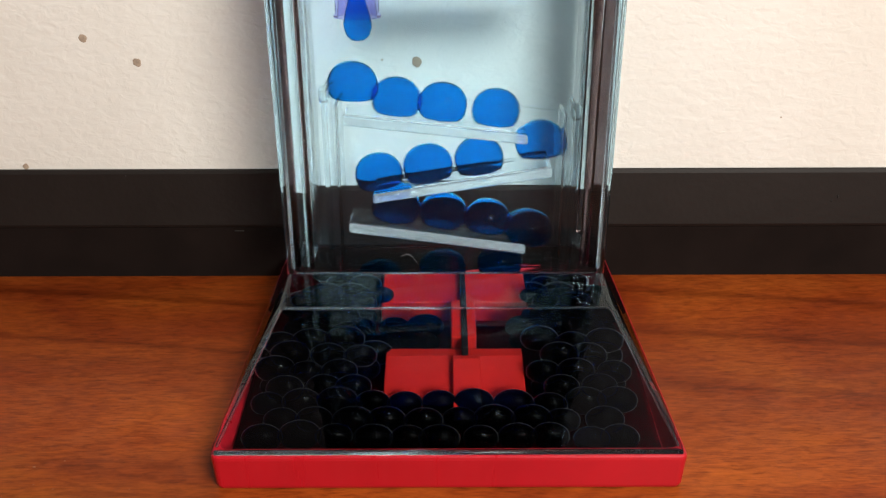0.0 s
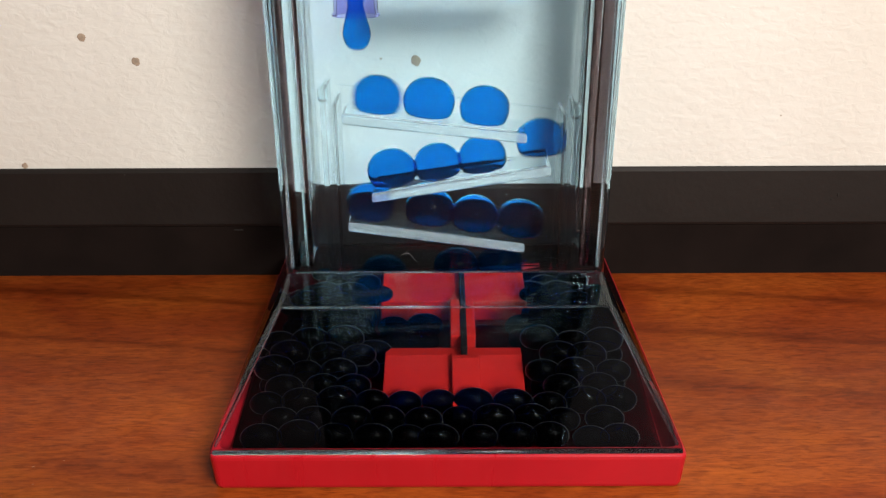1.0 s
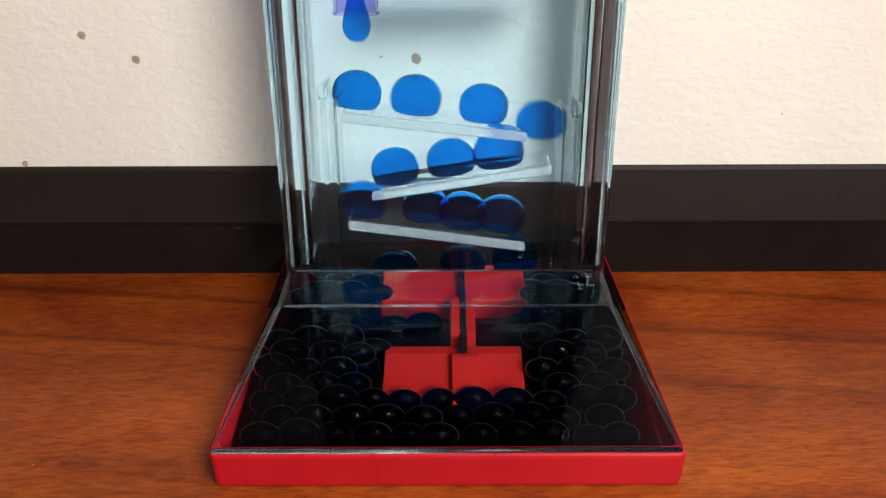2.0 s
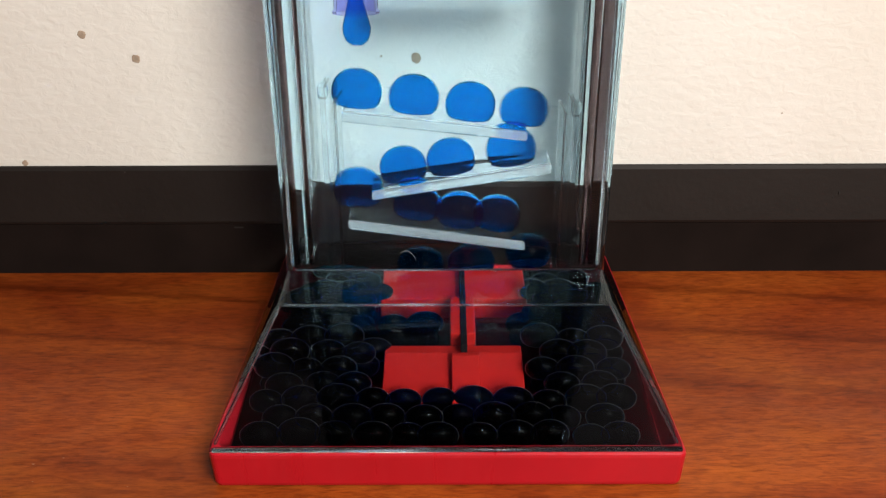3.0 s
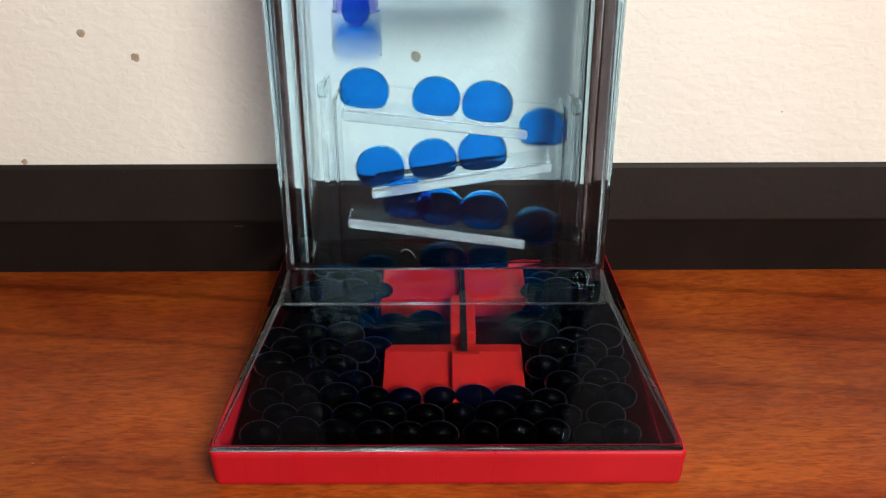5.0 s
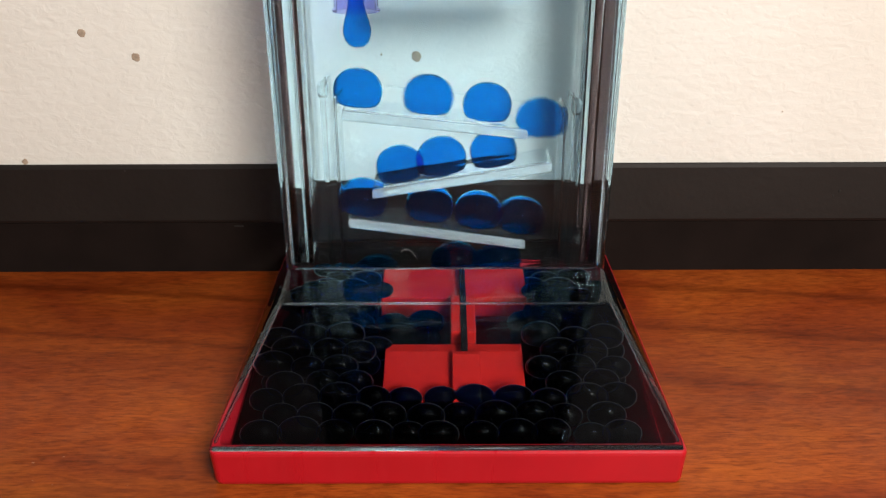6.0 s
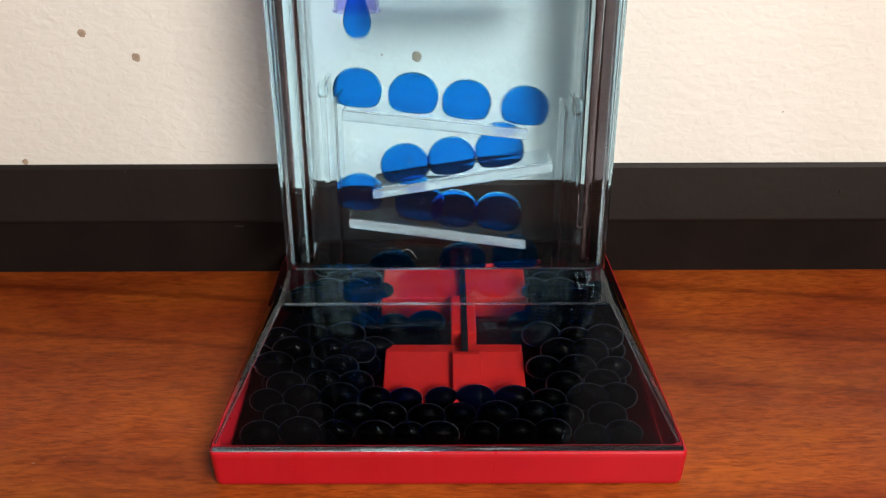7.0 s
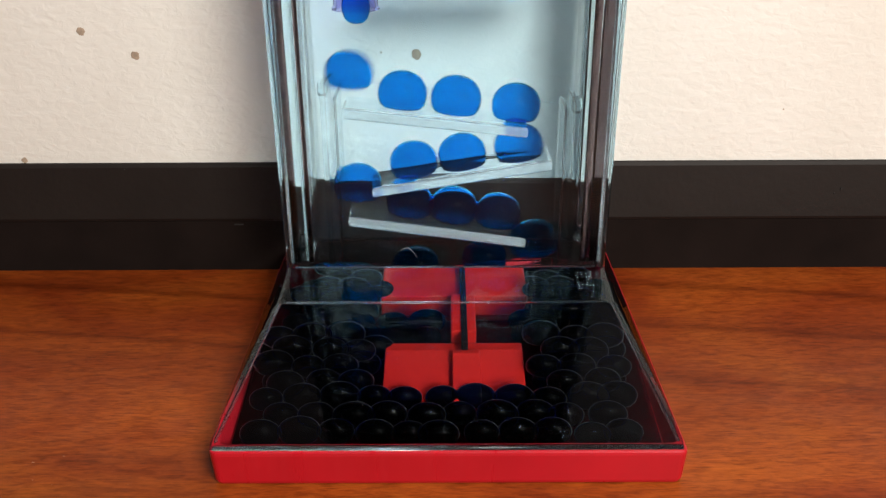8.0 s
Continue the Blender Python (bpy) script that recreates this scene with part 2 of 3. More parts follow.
desk = tagged(new("desk"), "polished reddish-brown mahogany desk against the wall", "desk")
desk.location = (0, 0, -0.74)
top = part("desktop", box(-0.75, 0.75, -0.52, WALL_Y - 0.0001, 0.705, 0.74, 0.0005), WOOD, desk)
for sx in (-0.70, 0.70):
    part("side_panel", box(sx - 0.015, sx + 0.015, -0.50, WALL_Y - 0.004, 0.0, 0.704), WOOD, desk)


def strip(prof):
    """A moulding along the wall, from (depth, height) pairs."""
    bm = bmesh.new()
    ends = []
    for x in (-0.74, 0.74):
        ends.append([bm.verts.new((x, WALL_Y - y, z)) for y, z in prof])
    for i in range(len(prof)):
        j = (i + 1) % len(prof)
        bm.faces.new((ends[0][i], ends[0][j], ends[1][j], ends[1][i]))
    bm.faces.new(ends[0])
    bm.faces.new(ends[1])
    return bm


tagged(part("baseboard", strip([(0.0002, 0.0142), (0.0008, 0.0142), (0.0012, 0.0150), (0.0010, 0.0290), (0.0007, 0.0299), (0.0002, 0.0301)]), BLACK), "matt black rubber strip along the foot of the wall", "baseboard", kind="structure")
tagged(part("trim", strip([(0.0002, 0.00003), (0.0009, 0.00003), (0.0007, 0.0140), (0.0002, 0.0141)]), FOOT), "dark brown-black foot of the wall strip", "trim", kind="structure")


def spot(x, z, r):
    bm = bmesh.new()
    ring = []
    for i in range(12):
        a = 2 * math.pi * i / 12
        k = r * random.uniform(0.8, 1.15)
        ring.append((x + k * math.cos(a), z + k * 1.05 * math.sin(a)))
    back = [bm.verts.new((px, WALL_Y - 0.00002, pz)) for px, pz in ring]
    face = [bm.verts.new((x + (px - x) * 0.85, WALL_Y - 0.00012, z + (pz - z) * 0.85)) for px, pz in ring]
    for i in range(12):
        j = (i + 1) % 12
        bm.faces.new((back[i], back[j], face[j], face[i]))
    bm.faces.new(face)
    tagged(part("wall_spot", bm, SPOT), "small brown fleck on the white wall", "spot", "flecks on the wall")


for x, z, r in ((-0.0871, 0.0633, 0.0010), (-0.0748, 0.0574, 0.0010), (-0.0064, 0.0600, 0.0012), (-0.1069, 0.0308, 0.0008), (-0.0145, 0.0605, 0.0003), (0.0840, 0.0433, 0.0002)):
    spot(x, z, r)

# ---- the toy ----
toy = tagged(new("liquid_timer"), "clear acrylic drip timer with red base and blue beads", "toy")
RIM = 0.0071          # top of the red tray
BACK = 0.0868
FRONT_Y = 0.0497      # tower's front face
TOWER_Y = 0.0850      # tower's back face
TOWER_TOP = 0.140
TOP_X = 0.0363        # half width of the tower at its top

def tapered(bm, share):
    """Narrow a mesh evenly towards the toy's back."""
    for v in bm.verts:
        v.co.x *= 1 - share * max(0.0, v.co.y) / BACK
    return bm


tray = part("tray", tapered(loft([
    rounded_ring(0.0419, -0.0007, BACK - 0.0007, 0.0013, 0.0002),
    rounded_ring(0.0422, -0.0009, BACK - 0.0004, 0.0015, 0.0008),
    rounded_ring(0.0426, -0.0011, BACK, 0.0016, RIM - 0.0007),
    rounded_ring(0.0425, -0.0010, BACK - 0.0001, 0.0016, RIM - 0.0002),
    rounded_ring(0.0422, -0.0007, BACK - 0.0003, 0.0014, RIM),
    rounded_ring(0.0415, 0.0003, BACK - 0.0022, 0.0012, RIM),
    rounded_ring(0.0411, 0.0012, BACK - 0.0030, 0.0012, RIM - 0.0003),
    rounded_ring(0.0394, 0.0016, BACK - 0.0042, 0.0012, 0.0018),
]), 0.030), RED, toy, "glossy red plastic tray")
tray.location.x = 0.0003


def shell():
    """The clear case: hipped chamber over the tray, running up into the tower."""
    bm = bmesh.new()
    fy, by = -0.0003, BACK - 0.0010
    bx, tx, ix = 0.0421, 0.0350, 0.0418

    def pair(hw, y, z):
        return bm.verts.new((-hw, y, z)), bm.verts.new((hw, y, z))
    b0, b1 = pair(ix, 0.0006, 0.0010), pair(ix * 0.971, BACK - 0.0020, 0.0010)
    f0, f1 = pair(ix, 0.0006, RIM + 0.0002), pair(ix * 0.971, BACK - 0.0020, RIM + 0.0002)
    g0, g1 = pair(bx, fy, RIM + 0.0002), pair(bx * 0.971, by, RIM + 0.0002)
    r0, r1 = pair(bx, fy, RIM + 0.0010), pair(bx * 0.971, by, RIM + 0.0010)
    k = pair(tx, 0.0362, 0.0173)
    t1, t2 = pair(tx, FRONT_Y, 0.0187), pair(TOP_X, FRONT_Y, TOWER_TOP)
    t3, t4 = pair(TOP_X, TOWER_Y, TOWER_TOP), pair(tx, TOWER_Y, 0.0108)

    def quad(a, b):
        return bm.faces.new((a[0], a[1], b[1], b[0]))
    for a, b in ((b0, b1), (b0, f0), (f0, g0), (g0, r0), (r0, k), (k, t1), (t1, t2), (t2, t3), (t3, t4), (t4, r1), (r1, g1), (g1, f1), (f1, b1)):
        quad(a, b)
    for s in (0, 1):
        bm.faces.new((b0[s], b1[s], f1[s], f0[s]))
        bm.faces.new((f0[s], f1[s], g1[s], g0[s]))
        bm.faces.new((g0[s], g1[s], r1[s], r0[s]))
        bm.faces.new((r0[s], k[s], t1[s]))
        bm.faces.new((r0[s], t1[s], t4[s], r1[s]))
        bm.faces.new((t1[s], t2[s], t3[s], t4[s]))
    bmesh.ops.recalc_face_normals(bm, faces=bm.faces[:])

    def between(p, q):
        def near(v, w):
            return abs(abs(v.co.x) - w[0]) < 1e-4 and abs(v.co.y - w[1]) < 1e-4 and abs(v.co.z - w[2]) < 1e-4
        return [e for e in bm.edges if (near(e.verts[0], p) and near(e.verts[1], q)) or (near(e.verts[1], p) and near(e.verts[0], q))]
    kk, tt, rr = (tx, 0.0362, 0.0173), (tx, FRONT_Y, 0.0187), (bx, fy, RIM + 0.0010)
    soft = between(kk, kk) + between(kk, tt) + between(rr, kk) + between(tt, (TOP_X, FRONT_Y, TOWER_TOP)) + between((tx, TOWER_Y, 0.0108), (TOP_X, TOWER_Y, TOWER_TOP))
    bmesh.ops.bevel(bm, geom=soft, offset=0.0013, segments=4, profile=0.5, affect="EDGES")
    bmesh.ops.recalc_face_normals(bm, faces=bm.faces[:])
    for e in bm.edges:
        e.smooth = len(e.link_faces) == 2 and e.calc_face_angle() < radians(27)
    return bm


case = part("clear_case", shell(), CLEAR, toy, "clear acrylic case filled with oil", True)
case.visible_shadow = False
flat = case.modifiers.new("even_faces", "WEIGHTED_NORMAL")
flat.keep_sharp, flat.weight = True, 100


def rod(x0, x1, y, z, r, n=10):
    ring = [(y + r * math.cos(2 * math.pi * i / n), z + r * math.sin(2 * math.pi * i / n)) for i in range(n)]
    return loft([[(x, a, b) for a, b in ring] for x in (x0, x1)])


lip = part("ridge_lip", rod(-0.0338, 0.0338, 0.0360, 0.0172, 0.00030), LIP, toy, "moulded edge line of the clear lid", True)
lip.visible_shadow = False
lip = part("seam_lip", rod(-0.0332, 0.0332, FRONT_Y - 0.0001, 0.0188, 0.00022), LIP, toy, "moulded seam at the foot of the tower", True)
lip.visible_shadow = False
for sx in (-1, 1):
    a, b = Vector((sx * 0.0412, 0.0003, RIM + 0.0012)), Vector((sx * 0.0346, 0.0360, 0.0171))
    hip = part("hip_lip", turned([(0, 0), (0.00030, 0.0004), (0.00036, 0.5 * (b - a).length), (0.00030, (b - a).length - 0.0004), (0, (b - a).length)], 10), LIP, toy, "moulded slanting edge of the clear lid", True)
    hip.matrix_world = Matrix.Translation(a) @ (b - a).to_track_quat("Z", "Y").to_matrix().to_4x4()
    hip.visible_shadow = False
lip = part("front_lip", rod(-0.0414, 0.0418, -0.0005, RIM + 0.0006, 0.00042), LIP, toy, "moulded edge line of the clear lid", True)
lip.visible_shadow = False
cap = part("cap", loft([rounded_ring(0.0342, FRONT_Y + 0.0008, TOWER_Y - 0.0008, 0.0016, TOWER_TOP - 0.0025), rounded_ring(0.0342, FRONT_Y + 0.0008, TOWER_Y - 0.0008, 0.0016, TOWER_TOP + 0.0003),
                        rounded_ring(0.0385, 0.0460, 0.0868, 0.0030, TOWER_TOP + 0.0004), rounded_ring(0.0390, 0.0456, 0.0868, 0.0034, TOWER_TOP + 0.0015),
                        rounded_ring(0.0390, 0.0456, 0.0868, 0.0034, TOWER_TOP + 0.0080), rounded_ring(0.0380, 0.0466, 0.0862, 0.0030, TOWER_TOP + 0.0090)]), RED, toy, "glossy red plastic cap")


def ramp(x0, z0, x1, z1, edged=True, thick=0.0024, y0=0.0570, y1=0.0715):
    bm = box(x0, x1, y0, y1, -thick, 0.0, 0.0005, 2)
    for v in bm.verts:
        v.co.z += z0 + (z1 - z0) * (v.co.x - x0) / (x1 - x0)
    ob = part("ramp", bm, RAMP_CLEAR if z0 > 0.033 else INNER, toy, "sloping clear acrylic ramp")
    ob.visible_shadow = False
    if not edged:
        return
    edge = box(x0, x1, y0 - 0.0014, y0 - 0.00005, -thick + 0.0001, -0.0001, 0.0006, 3)
    for v in edge.verts:
        v.co.z += z0 + (z1 - z0) * (v.co.x - x0) / (x1 - x0)
    part("front_edge", edge, FROST, ob, "frosted pale front edge")


RAMPS = {1: (-0.0218, 0.0538, 0.0176, 0.0494), 2: (0.0231, 0.0421, -0.0160, 0.0360),
         3: (-0.0215, 0.0292, 0.0179, 0.0238), 4: (0.0225, 0.0150, -0.0165, 0.0100)}
for x0, z0, x1, z1 in RAMPS.values():
    if x0 < x1:
        ramp(x0, z0, x1, z1)
    else:
        ramp(x1, z1, x0, z0, z0 > 0.02)

for x0, x1, ztop in ((-0.0262, -0.0250, 0.0590), (-0.0236, -0.0228, 0.0560), (0.0252, 0.0260, 0.0535), (0.0272, 0.0284, 0.0550)):
    plate = part("insert_plate", box(x0, x1, 0.0560, 0.0725, 0.0090, ztop, 0.0003), PLATE, toy, "clear upright plate")
    plate.visible_shadow = False
    if abs(x0) < 0.0255:
        continue
    knob = part("plate_tip", box(x0 - 0.0004, x1 + 0.0004, 0.0556, 0.0600, ztop - 0.0026, ztop + 0.0006, 0.0006, 3), INNER, toy, "clear rounded plate tip")
    knob.visible_shadow = False
for sx in (-1, 1):
    rib = part("side_rib", box(sx * 0.0312 - 0.0018, sx * 0.0312 + 0.0018, 0.0512 if sx < 0 else 0.0650, 0.0830, 0.0195, 0.1370, 0.0016, 4), RIBS, toy, "clear upright rib", True)

# added tinted strips: the side walls' dark reddish reflections put into colour
for x0, x1 in ((-0.0343, -0.0322), (-0.0302, -0.0292), (0.0297, 0.0313), (0.0318, 0.0343)):
    strip_ob = part("reflection_strip", box(x0, x1, 0.0514, 0.0522, 0.0195, 0.1370, 0.0003), STREAK_TINT, toy, "added rose strip that imitates dark reflections in the side wall")
    strip_ob.visible_shadow = False
guide = rod(-0.0238, 0.0262, 0.0722, 0.0, 0.00016, 8)
for v in guide.verts:
    v.co.z += 0.0575 - 0.118 * (v.co.x + 0.0238)
part("guide_rod", guide, RIBS, toy, "thin clear guide rod behind the top ramp").visible_shadow = False

# moulded edges that catch the light up the tower's front corners
for x, y, r in ((-0.0338, FRONT_Y + 0.0005, 0.00034), (-0.0308, FRONT_Y + 0.0034, 0.00026), (0.0306, FRONT_Y + 0.0034, 0.00026), (0.0338, FRONT_Y + 0.0005, 0.00034)):
    post = turned([(0, 0.0196), (r, 0.0198), (r * 0.9, 0.0600), (r, 0.1368), (0, 0.1370)], 12)
    edge = part("corner_edge", post, LIP, toy, "bright moulded corner edge", True)
    edge.location, edge.visible_shadow = (x, y, 0), False

NOZZLE_X, DROP_Y = -0.0183, 0.0640
noz = part("nozzle", turned([(0.0041, 0.0732), (0.0049, 0.0732), (0.0050, 0.0736), (0.0046, 0.0740), (0.0044, 0.0870), (0.0060, 0.0874), (0.0060, 0.0892), (0.0036, 0.0892), (0.0038, 0.0760), (0.0041, 0.0732)]), VIOLET, toy, "violet-tinted clear nozzle", True)
noz.location, noz.visible_shadow = (NOZZLE_X, DROP_Y, 0), False
# unseen shelf above the view, added to cast a soft grey band behind the tower
part("shadow_shelf", box(-0.0118, 0.0215, 0.0650, 0.0755, 0.0775, 0.0784, 0.0003), FROST, toy)

part("reservoir_water", box(-0.0290, 0.0290, 0.0535, 0.0822, 0.0895, 0.1073, 0.0006), BLUE, toy, "deep blue dyed water waiting above").visible_shadow = False

part("blue_pool", box(-0.0390, 0.0390, 0.0019, 0.0822, 0.0020, 0.0040, 0.0002), FILM, toy, "thin blue pool on the tray floor")

# red centrepiece in the tray
def wedge(x0, x1, prof):
    """A block of one (y, z) outline from x0 to x1, its edges softly broken."""
    bm = loft([[(x, y, z) for y, z in prof] for x in (x0, x1)])
    bmesh.ops.recalc_face_normals(bm, faces=bm.faces[:])
    bmesh.ops.bevel(bm, geom=bm.edges[:], offset=0.0003, segments=2, profile=0.5, affect="EDGES")
    return bm


part("red_pad", wedge(-0.0123, 0.0154, [(0.0302, 0.0016), (0.0302, 0.0082), (0.0272, 0.0087), (0.0138, 0.0058), (0.0134, 0.0016)]), WET_RED, toy, "low red plastic block with a sloping front")
part("red_pad", box(-0.0141, 0.0178, 0.0441, 0.0582, 0.0016, 0.0105, 0.0004), WET_RED, toy, "low red plastic block")
part("red_rib", wedge(0.0012, 0.0068, [(0.0262, 0.0016), (0.0262, 0.0100), (0.0246, 0.0104), (0.0116, 0.0072), (0.0112, 0.0016)]), WET_RED, toy, "raised red plastic rib")
part("red_rib", box(0.0010, 0.0062, 0.0304, 0.0439, 0.0016, 0.0122, 0.0004), WET_RED, toy, "raised red plastic rib")
# no real recess: a solid black bar paints the slot's shade
part("slot", box(0.0031, 0.0044, 0.0264, 0.0584, 0.0017, 0.0126, 0.0002), SLOT_SHADE, toy, "black bar drawn as the shade in the rib's slot")

# ---- beads of dyed water ----
BEAD = turned(drop_profile(0.00535, 0.0080), 40)
bead_mesh = bpy.data.meshes.new("blue_bead")
bmesh.ops.recalc_face_normals(BEAD, faces=BEAD.faces[:])
BEAD.to_mesh(bead_mesh)
BEAD.free()
for f in bead_mesh.polygons:
    f.use_smooth = True
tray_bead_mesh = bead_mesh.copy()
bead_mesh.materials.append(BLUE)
# tray beads take the shaded copy of the water
tray_bead_mesh.materials.append(SHADED)


def bead(label, group, m, scale=1.0, mesh=bead_mesh):
    ob = tagged(new("blue_bead", mesh), label, "bead", group)
    ob.matrix_world = m
    ob.scale = (scale, scale, scale)
    return ob


settled = []


def settle(drop, y0, y1):
    """Rows of beads side by side under the sloping lid, each row higher than the one before it."""
    row, y = 0, 0.0064
    while y < y1:
        z = (min(0.0020 + 0.300 * (y - 0.0062), 0.0104) if y < 0.0455 else 0.0034) - drop
        for i in range(11 - row % 2):
            x = -0.0345 + (i + 0.5 * (row % 2)) * 0.0067 + random.uniform(-0.0007, 0.0007)
            if y < y0 or z < 0.0016 or abs(x) > 0.0368 - 0.10 * max(0.0, y - 0.008) or y > 0.055 and abs(x) > 0.030:
                continue
            if -0.0146 < x < 0.0190 and (0.0158 < y < 0.0320 or 0.0372 < y < 0.0615):
                continue
            if -0.0022 < x < 0.0096 and 0.0142 < y < 0.0600:
                continue
            # rows near the ridge keep the brighter water, to look lit from behind
            k = random.uniform(0.60, 0.76)
            ob = bead("bead of dyed water settled in the tray, shade put into its dye", "settled beads",
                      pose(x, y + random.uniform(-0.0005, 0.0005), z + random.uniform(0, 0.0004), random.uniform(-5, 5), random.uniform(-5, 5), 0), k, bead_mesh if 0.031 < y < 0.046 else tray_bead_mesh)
            ob.scale = (k, k * 0.70, k)
            settled.append(ob)
        row += 1
        y += 0.0039


settle(0.0, 0.0, 0.0790)
settle(0.0050, 0.020, 0.0500)

# landing, mid-slope and fall-off times of each bead on the top ramp
TIMES = [(-0.72, 0.03, 0.60), (-0.38, 0.36, 0.98), (-0.03, 0.70, 1.38), (0.33, 1.12, 1.70), (0.88, 1.46, 2.04), (1.17, 1.79, 2.38),
         (1.54, 2.14, 2.78), (1.85, 2.53, 3.10), (2.20, 2.84, 3.45), (2.55, 3.18, 3.84), (2.88, 3.58, 4.22), (3.25, 3.98, 4.60),
         (3.56, 4.36, 5.00), (4.13, 4.72, 5.32), (4.38, 5.05, 5.66), (4.68, 5.40, 6.02), (5.08, 5.73, 6.36), (5.47, 6.08, 6.70),
         (5.85, 6.46, 7.10), (6.17, 6.86, 7.45), (6.48, 7.24, 7.80), (6.88, 7.51, 8.15), (7.18, 7.92, 8.60), (7.57, 8.30, 8.95),
         (8.00, 8.65, 9.30), (8.36, 9.05, 9.70)]
TIMES = [(f - 1.35, f - 0.62, f) for f in (-4.0, -3.6, -3.25, -2.9, -2.58, -2.25, -1.90, -1.53, -1.15, -0.80, -0.43, -0.05, 0.28)] + TIMES


def on_ramp(n, x):
    x0, z0, x1, z1 = RAMPS[n]
    return z0 + (z1 - z0) * (x - x0) / (x1 - x0) + 0.0001


LEAN = {n: -math.degrees(math.atan2(z1 - z0, x1 - x0)) if x1 > x0 else -math.degrees(math.atan2(z0 - z1, x0 - x1)) for n, (x0, z0, x1, z1) in RAMPS.items()}


PERCH = {0.88: 0.26, 3.25: 0.06, 3.56: 0.06, 7.57: 0.07, 8.00: 0.12}    # beads that wait on top of the one before them


EARLY = {0.88: 0.12}                 # and how much sooner such a bead sets off again


def bead_rows(index, land, mid, fall, after):
    """Reservoir, nozzle, three visible ramps, the lowest ramp, then the tray."""
    rest = (NOZZLE_X, 0.0896)
    wait = PERCH.get(land, 0.0)
    keys = [(land - wait - 0.30, *rest, 0), (land - wait - 0.12, NOZZLE_X, 0.0850, 0), (land - wait - 0.07, NOZZLE_X, 0.0650, 0), (land - wait - 0.04, NOZZLE_X, 0.0600, 0), (land - 0.039, NOZZLE_X, 0.0588, 0),
            (land, NOZZLE_X - 0.0022, 0.0570, 2), (land + 0.05, NOZZLE_X - 0.0014, 0.0552, 2)]
    for t, x in ((min(land + 0.11, after - 0.10), -0.0192), (after - 0.09, -0.0176), (after, -0.0122), (after + 0.10, -0.0080), (max(mid, after + 0.2), -0.0002), (fall - 0.20, 0.0131), (fall - 0.10, 0.0168)):
        keys.append((t, x, on_ramp(1, x), LEAN[1]))
    keys.append((fall, 0.0213, 0.0448, 0))
    for t, x in ((0.10, 0.0206), (0.20, 0.0166), (0.40, 0.0088), (0.63, 0.0018), (0.83, -0.0043), (1.03, -0.0106), (1.18, -0.0153)):
        keys.append((fall + t, x, on_ramp(2, x) - 0.0006 if x < 0.0205 else 0.0412, LEAN[2]))
    keys.append((fall + 1.28, -0.0196, 0.0325, 0))
    for t, x in ((1.36, -0.0196), (1.50, -0.0125), (1.82, -0.0032), (2.20, 0.0078), (2.54, 0.0168)):
        keys.append((fall + t, x, on_ramp(3, x), LEAN[3]))
    keys.append((fall + 2.64, 0.0214, 0.0192, 0))
    for t, x in ((2.76, 0.0180), (3.12, 0.0050), (3.58, -0.0138)):
        keys.append((fall + t, x, on_ramp(4, x), LEAN[4]))
    end = (-0.0200 - 0.0040 * (index % 3), 0.0060 + 0.0004 * (index % 4))
    keys.append((fall + 3.74, *end, 0))
    return keys


def at_time(keys, t):
    if t <= keys[0][0]:
        return keys[0][1:]
    for a, b in zip(keys, keys[1:]):
        if t <= b[0]:
            k = (t - a[0]) / max(1e-6, b[0] - a[0])
            return tuple(p + (q - p) * k for p, q in zip(a[1:], b[1:]))
    return keys[-1][1:]


falling = []
# pale dust and a hairline scratch on the desktop
for i in range(16):
    x, y, r = random.uniform(-0.115, -0.050), random.uniform(-0.006, 0.008), random.uniform(0.00004, 0.00012)
    bm = box(x - r * 2, x + r * 2, y - r * 0.7, y + r * 0.7, 0.00002, 0.00006 + r * 0.3, r * 0.2, 1)
    tagged(part("dust_speck", bm, DUST), "pale dust speck on the wooden desktop", "dust", "dust on the desk")
scratch = box(-0.0040, 0.0040, -0.00007, 0.00007, 0.00002, 0.00006)
ob = tagged(part("scratch_mark", scratch, DUST), "pale hairline scratch on the wooden desktop", "scratch")
ob.matrix_world = pose(-0.0905, 0.0075, 0, 0, 0, 48)
# a curled hair on the tower's face
curl = bmesh.new()
rings = []
for i in range(17):
    a = i / 16
    cx, cz = -0.0098 + 0.0034 * a, 0.0228 + 0.0009 * math.sin(3.4 * a) - 0.0012 * a * a
    rings.append([curl.verts.new((cx, FRONT_Y - 0.00008 + 0.000028 * math.cos(q * 1.5708), cz + 0.000028 * math.sin(q * 1.5708))) for q in range(4)])
for a, b in zip(rings, rings[1:]):
    for q in range(4):
        curl.faces.new((a[q], a[(q + 1) % 4], b[(q + 1) % 4], b[q]))
curl.faces.new(rings[0])
curl.faces.new(rings[-1])
tagged(part("hair", curl, LINT), "fine pale curled hair on the clear tower", "hair")
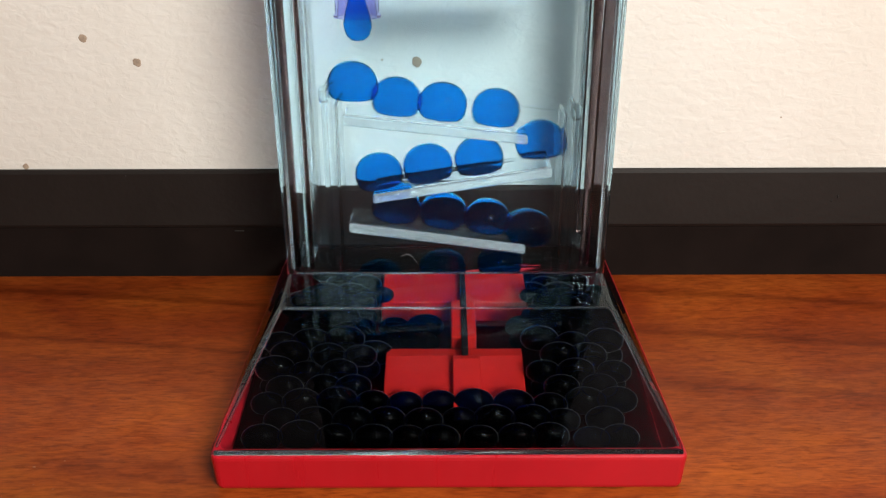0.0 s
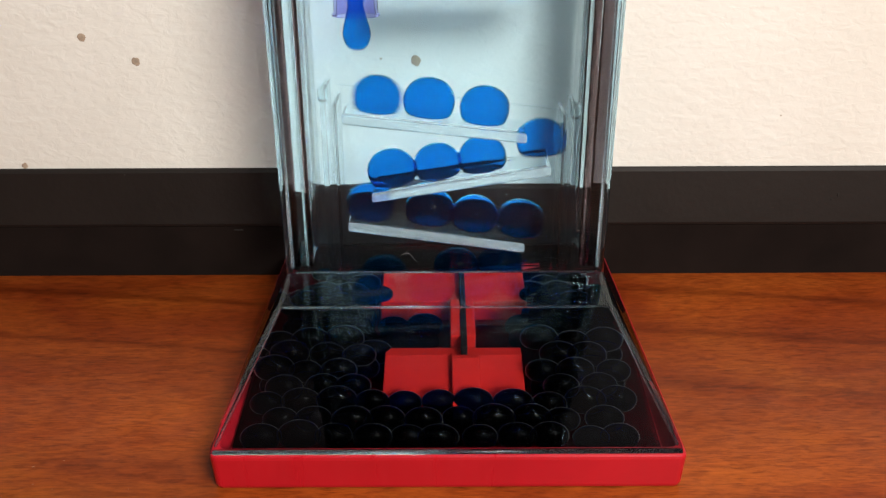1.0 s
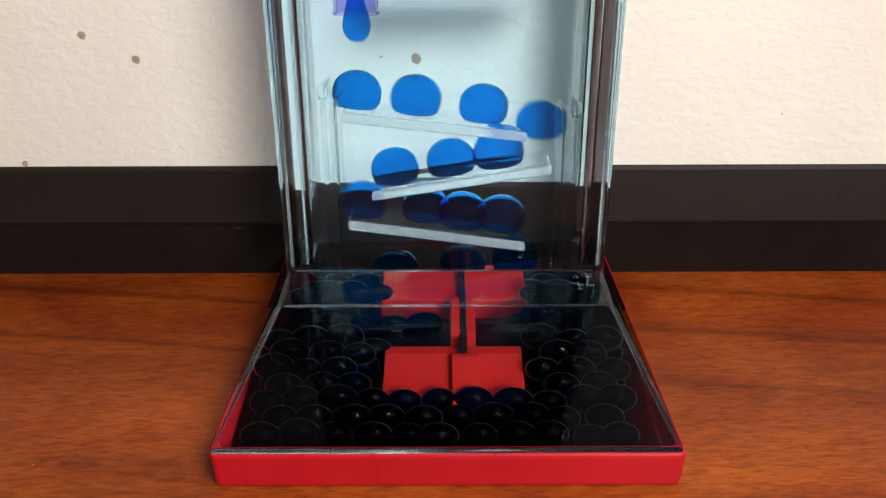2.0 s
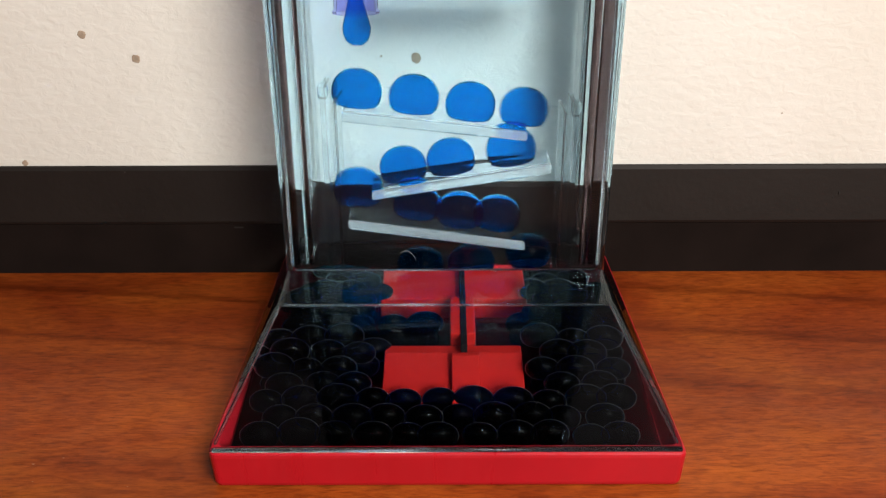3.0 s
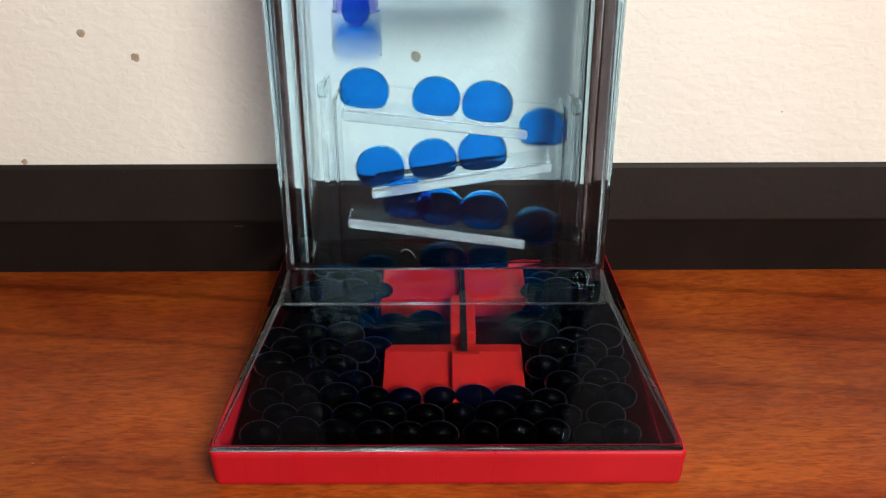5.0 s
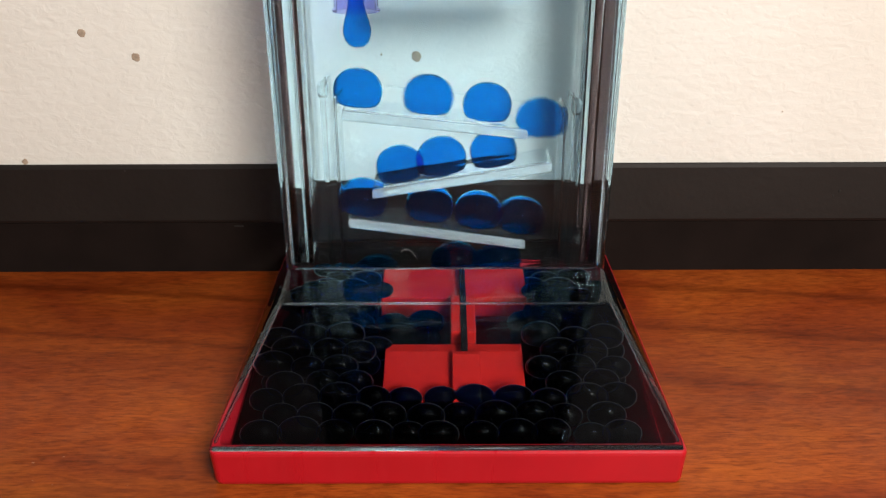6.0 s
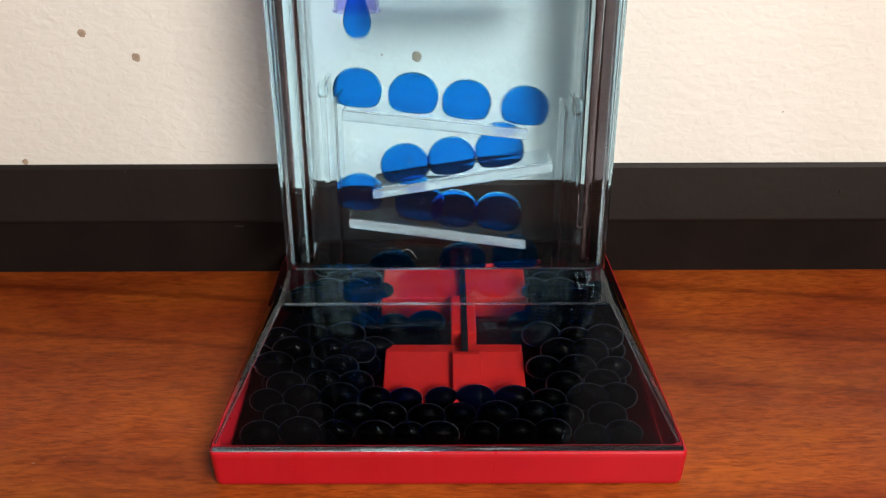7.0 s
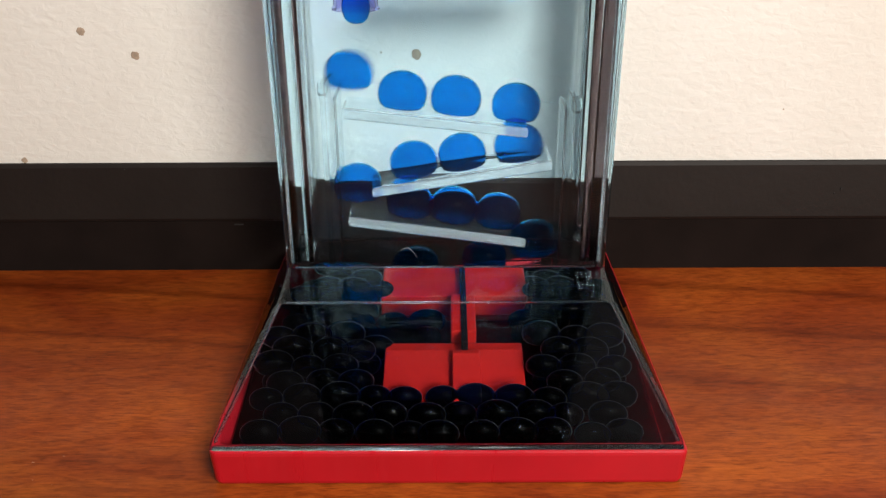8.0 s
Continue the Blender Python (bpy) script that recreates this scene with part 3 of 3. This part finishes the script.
# small pale scuffs on the black strip
for x, z, w, h in ((-0.0540, 0.0131, 0.0024, 0.0004), (0.1015, 0.0225, 0.0003, 0.0007), (0.1000, 0.0213, 0.0002, 0.0004), (-0.0815, 0.0286, 0.0003, 0.0003)):
    bm = box(x - w / 2, x + w / 2, WALL_Y - 0.00135 if z > 0.0142 else WALL_Y - 0.00092, WALL_Y - 0.0009 if z > 0.0142 else WALL_Y - 0.0006, z - h / 2, z + h / 2, min(w, h) * 0.3, 2)
    tagged(part("scuff", bm, SCUFF), "faint grey scuff on the black wall strip", "scuff", "scuffs on the strip")
for i, (land, mid, fall) in enumerate(TIMES):
    after = TIMES[i + 1][0] - 0.55 * PERCH.get(TIMES[i + 1][0], 0.0) if i + 1 < len(TIMES) else land + 0.36
    after -= EARLY.get(land, 0.0)
    falling.append((bead("bright blue bead of dyed water in clear oil", "rolling beads", pose(0, DROP_Y, 0.1), random.uniform(0.97, 1.05)), bead_rows(i, land, mid, fall, after)))

for ob, keys in falling:
    ob.visible_shadow = False

forming_mesh = turned([(0, 0), (0.0014, 0.0003), (0.0024, 0.0012), (0.0029, 0.0026), (0.0030, 0.0038), (0.0026, 0.0056), (0.0020, 0.0076), (0.0016, 0.0092), (0.0018, 0.0112),
                       (0.0023, 0.0130), (0.0024, 0.0190), (0, 0.0192)], 28)
forming = tagged(part("forming_bead", forming_mesh, BLUE, None, "", True), "blue drop on a thin neck hanging from the nozzle", "drop")
forming.matrix_world = pose(NOZZLE_X, DROP_Y, 0.0720)
forming.visible_shadow = False


def motions():
    for ob, keys in falling:
        size = ob.scale.copy()
        times = sorted({0.0, 8.0, *[k[0] for k in keys if 0.0 < k[0] < 8.0]})
        rows = []
        for t in times:
            x, z, lean = at_time(keys, t)
            if rows and frame(t) == frame(rows[-1][0]):
                continue
            rows.append((t, pose(x, DROP_Y, z, 0, lean, 0)))
        walk(ob, rows)
        ob.scale = size
    for ob in settled:
        m = ob.matrix_world.copy()
        size = ob.scale.copy()
        shift = pose(random.uniform(-0.0002, 0.0007), random.uniform(-0.0002, 0.0002), 0)
        walk(ob, [(0.0, m), (8.0, shift @ m)])
        ob.scale = size
    rows = [(0.0, 0.0682)]
    for touch, mid, fall in TIMES:
        land = touch - PERCH.get(touch, 0.0)
        for t, z in ((land - 0.24, 0.0690), (land - 0.13, 0.0652), (land - 0.05, 0.0716), (land + 0.04, 0.0708)):
            if 0.0 < t < 8.0 and t > rows[-1][0] + 0.03:
                rows.append((t, z))
    rows.append((8.0, 0.0702))
    walk(forming, [(t, pose(NOZZLE_X, DROP_Y, z)) for t, z in rows])


motions()
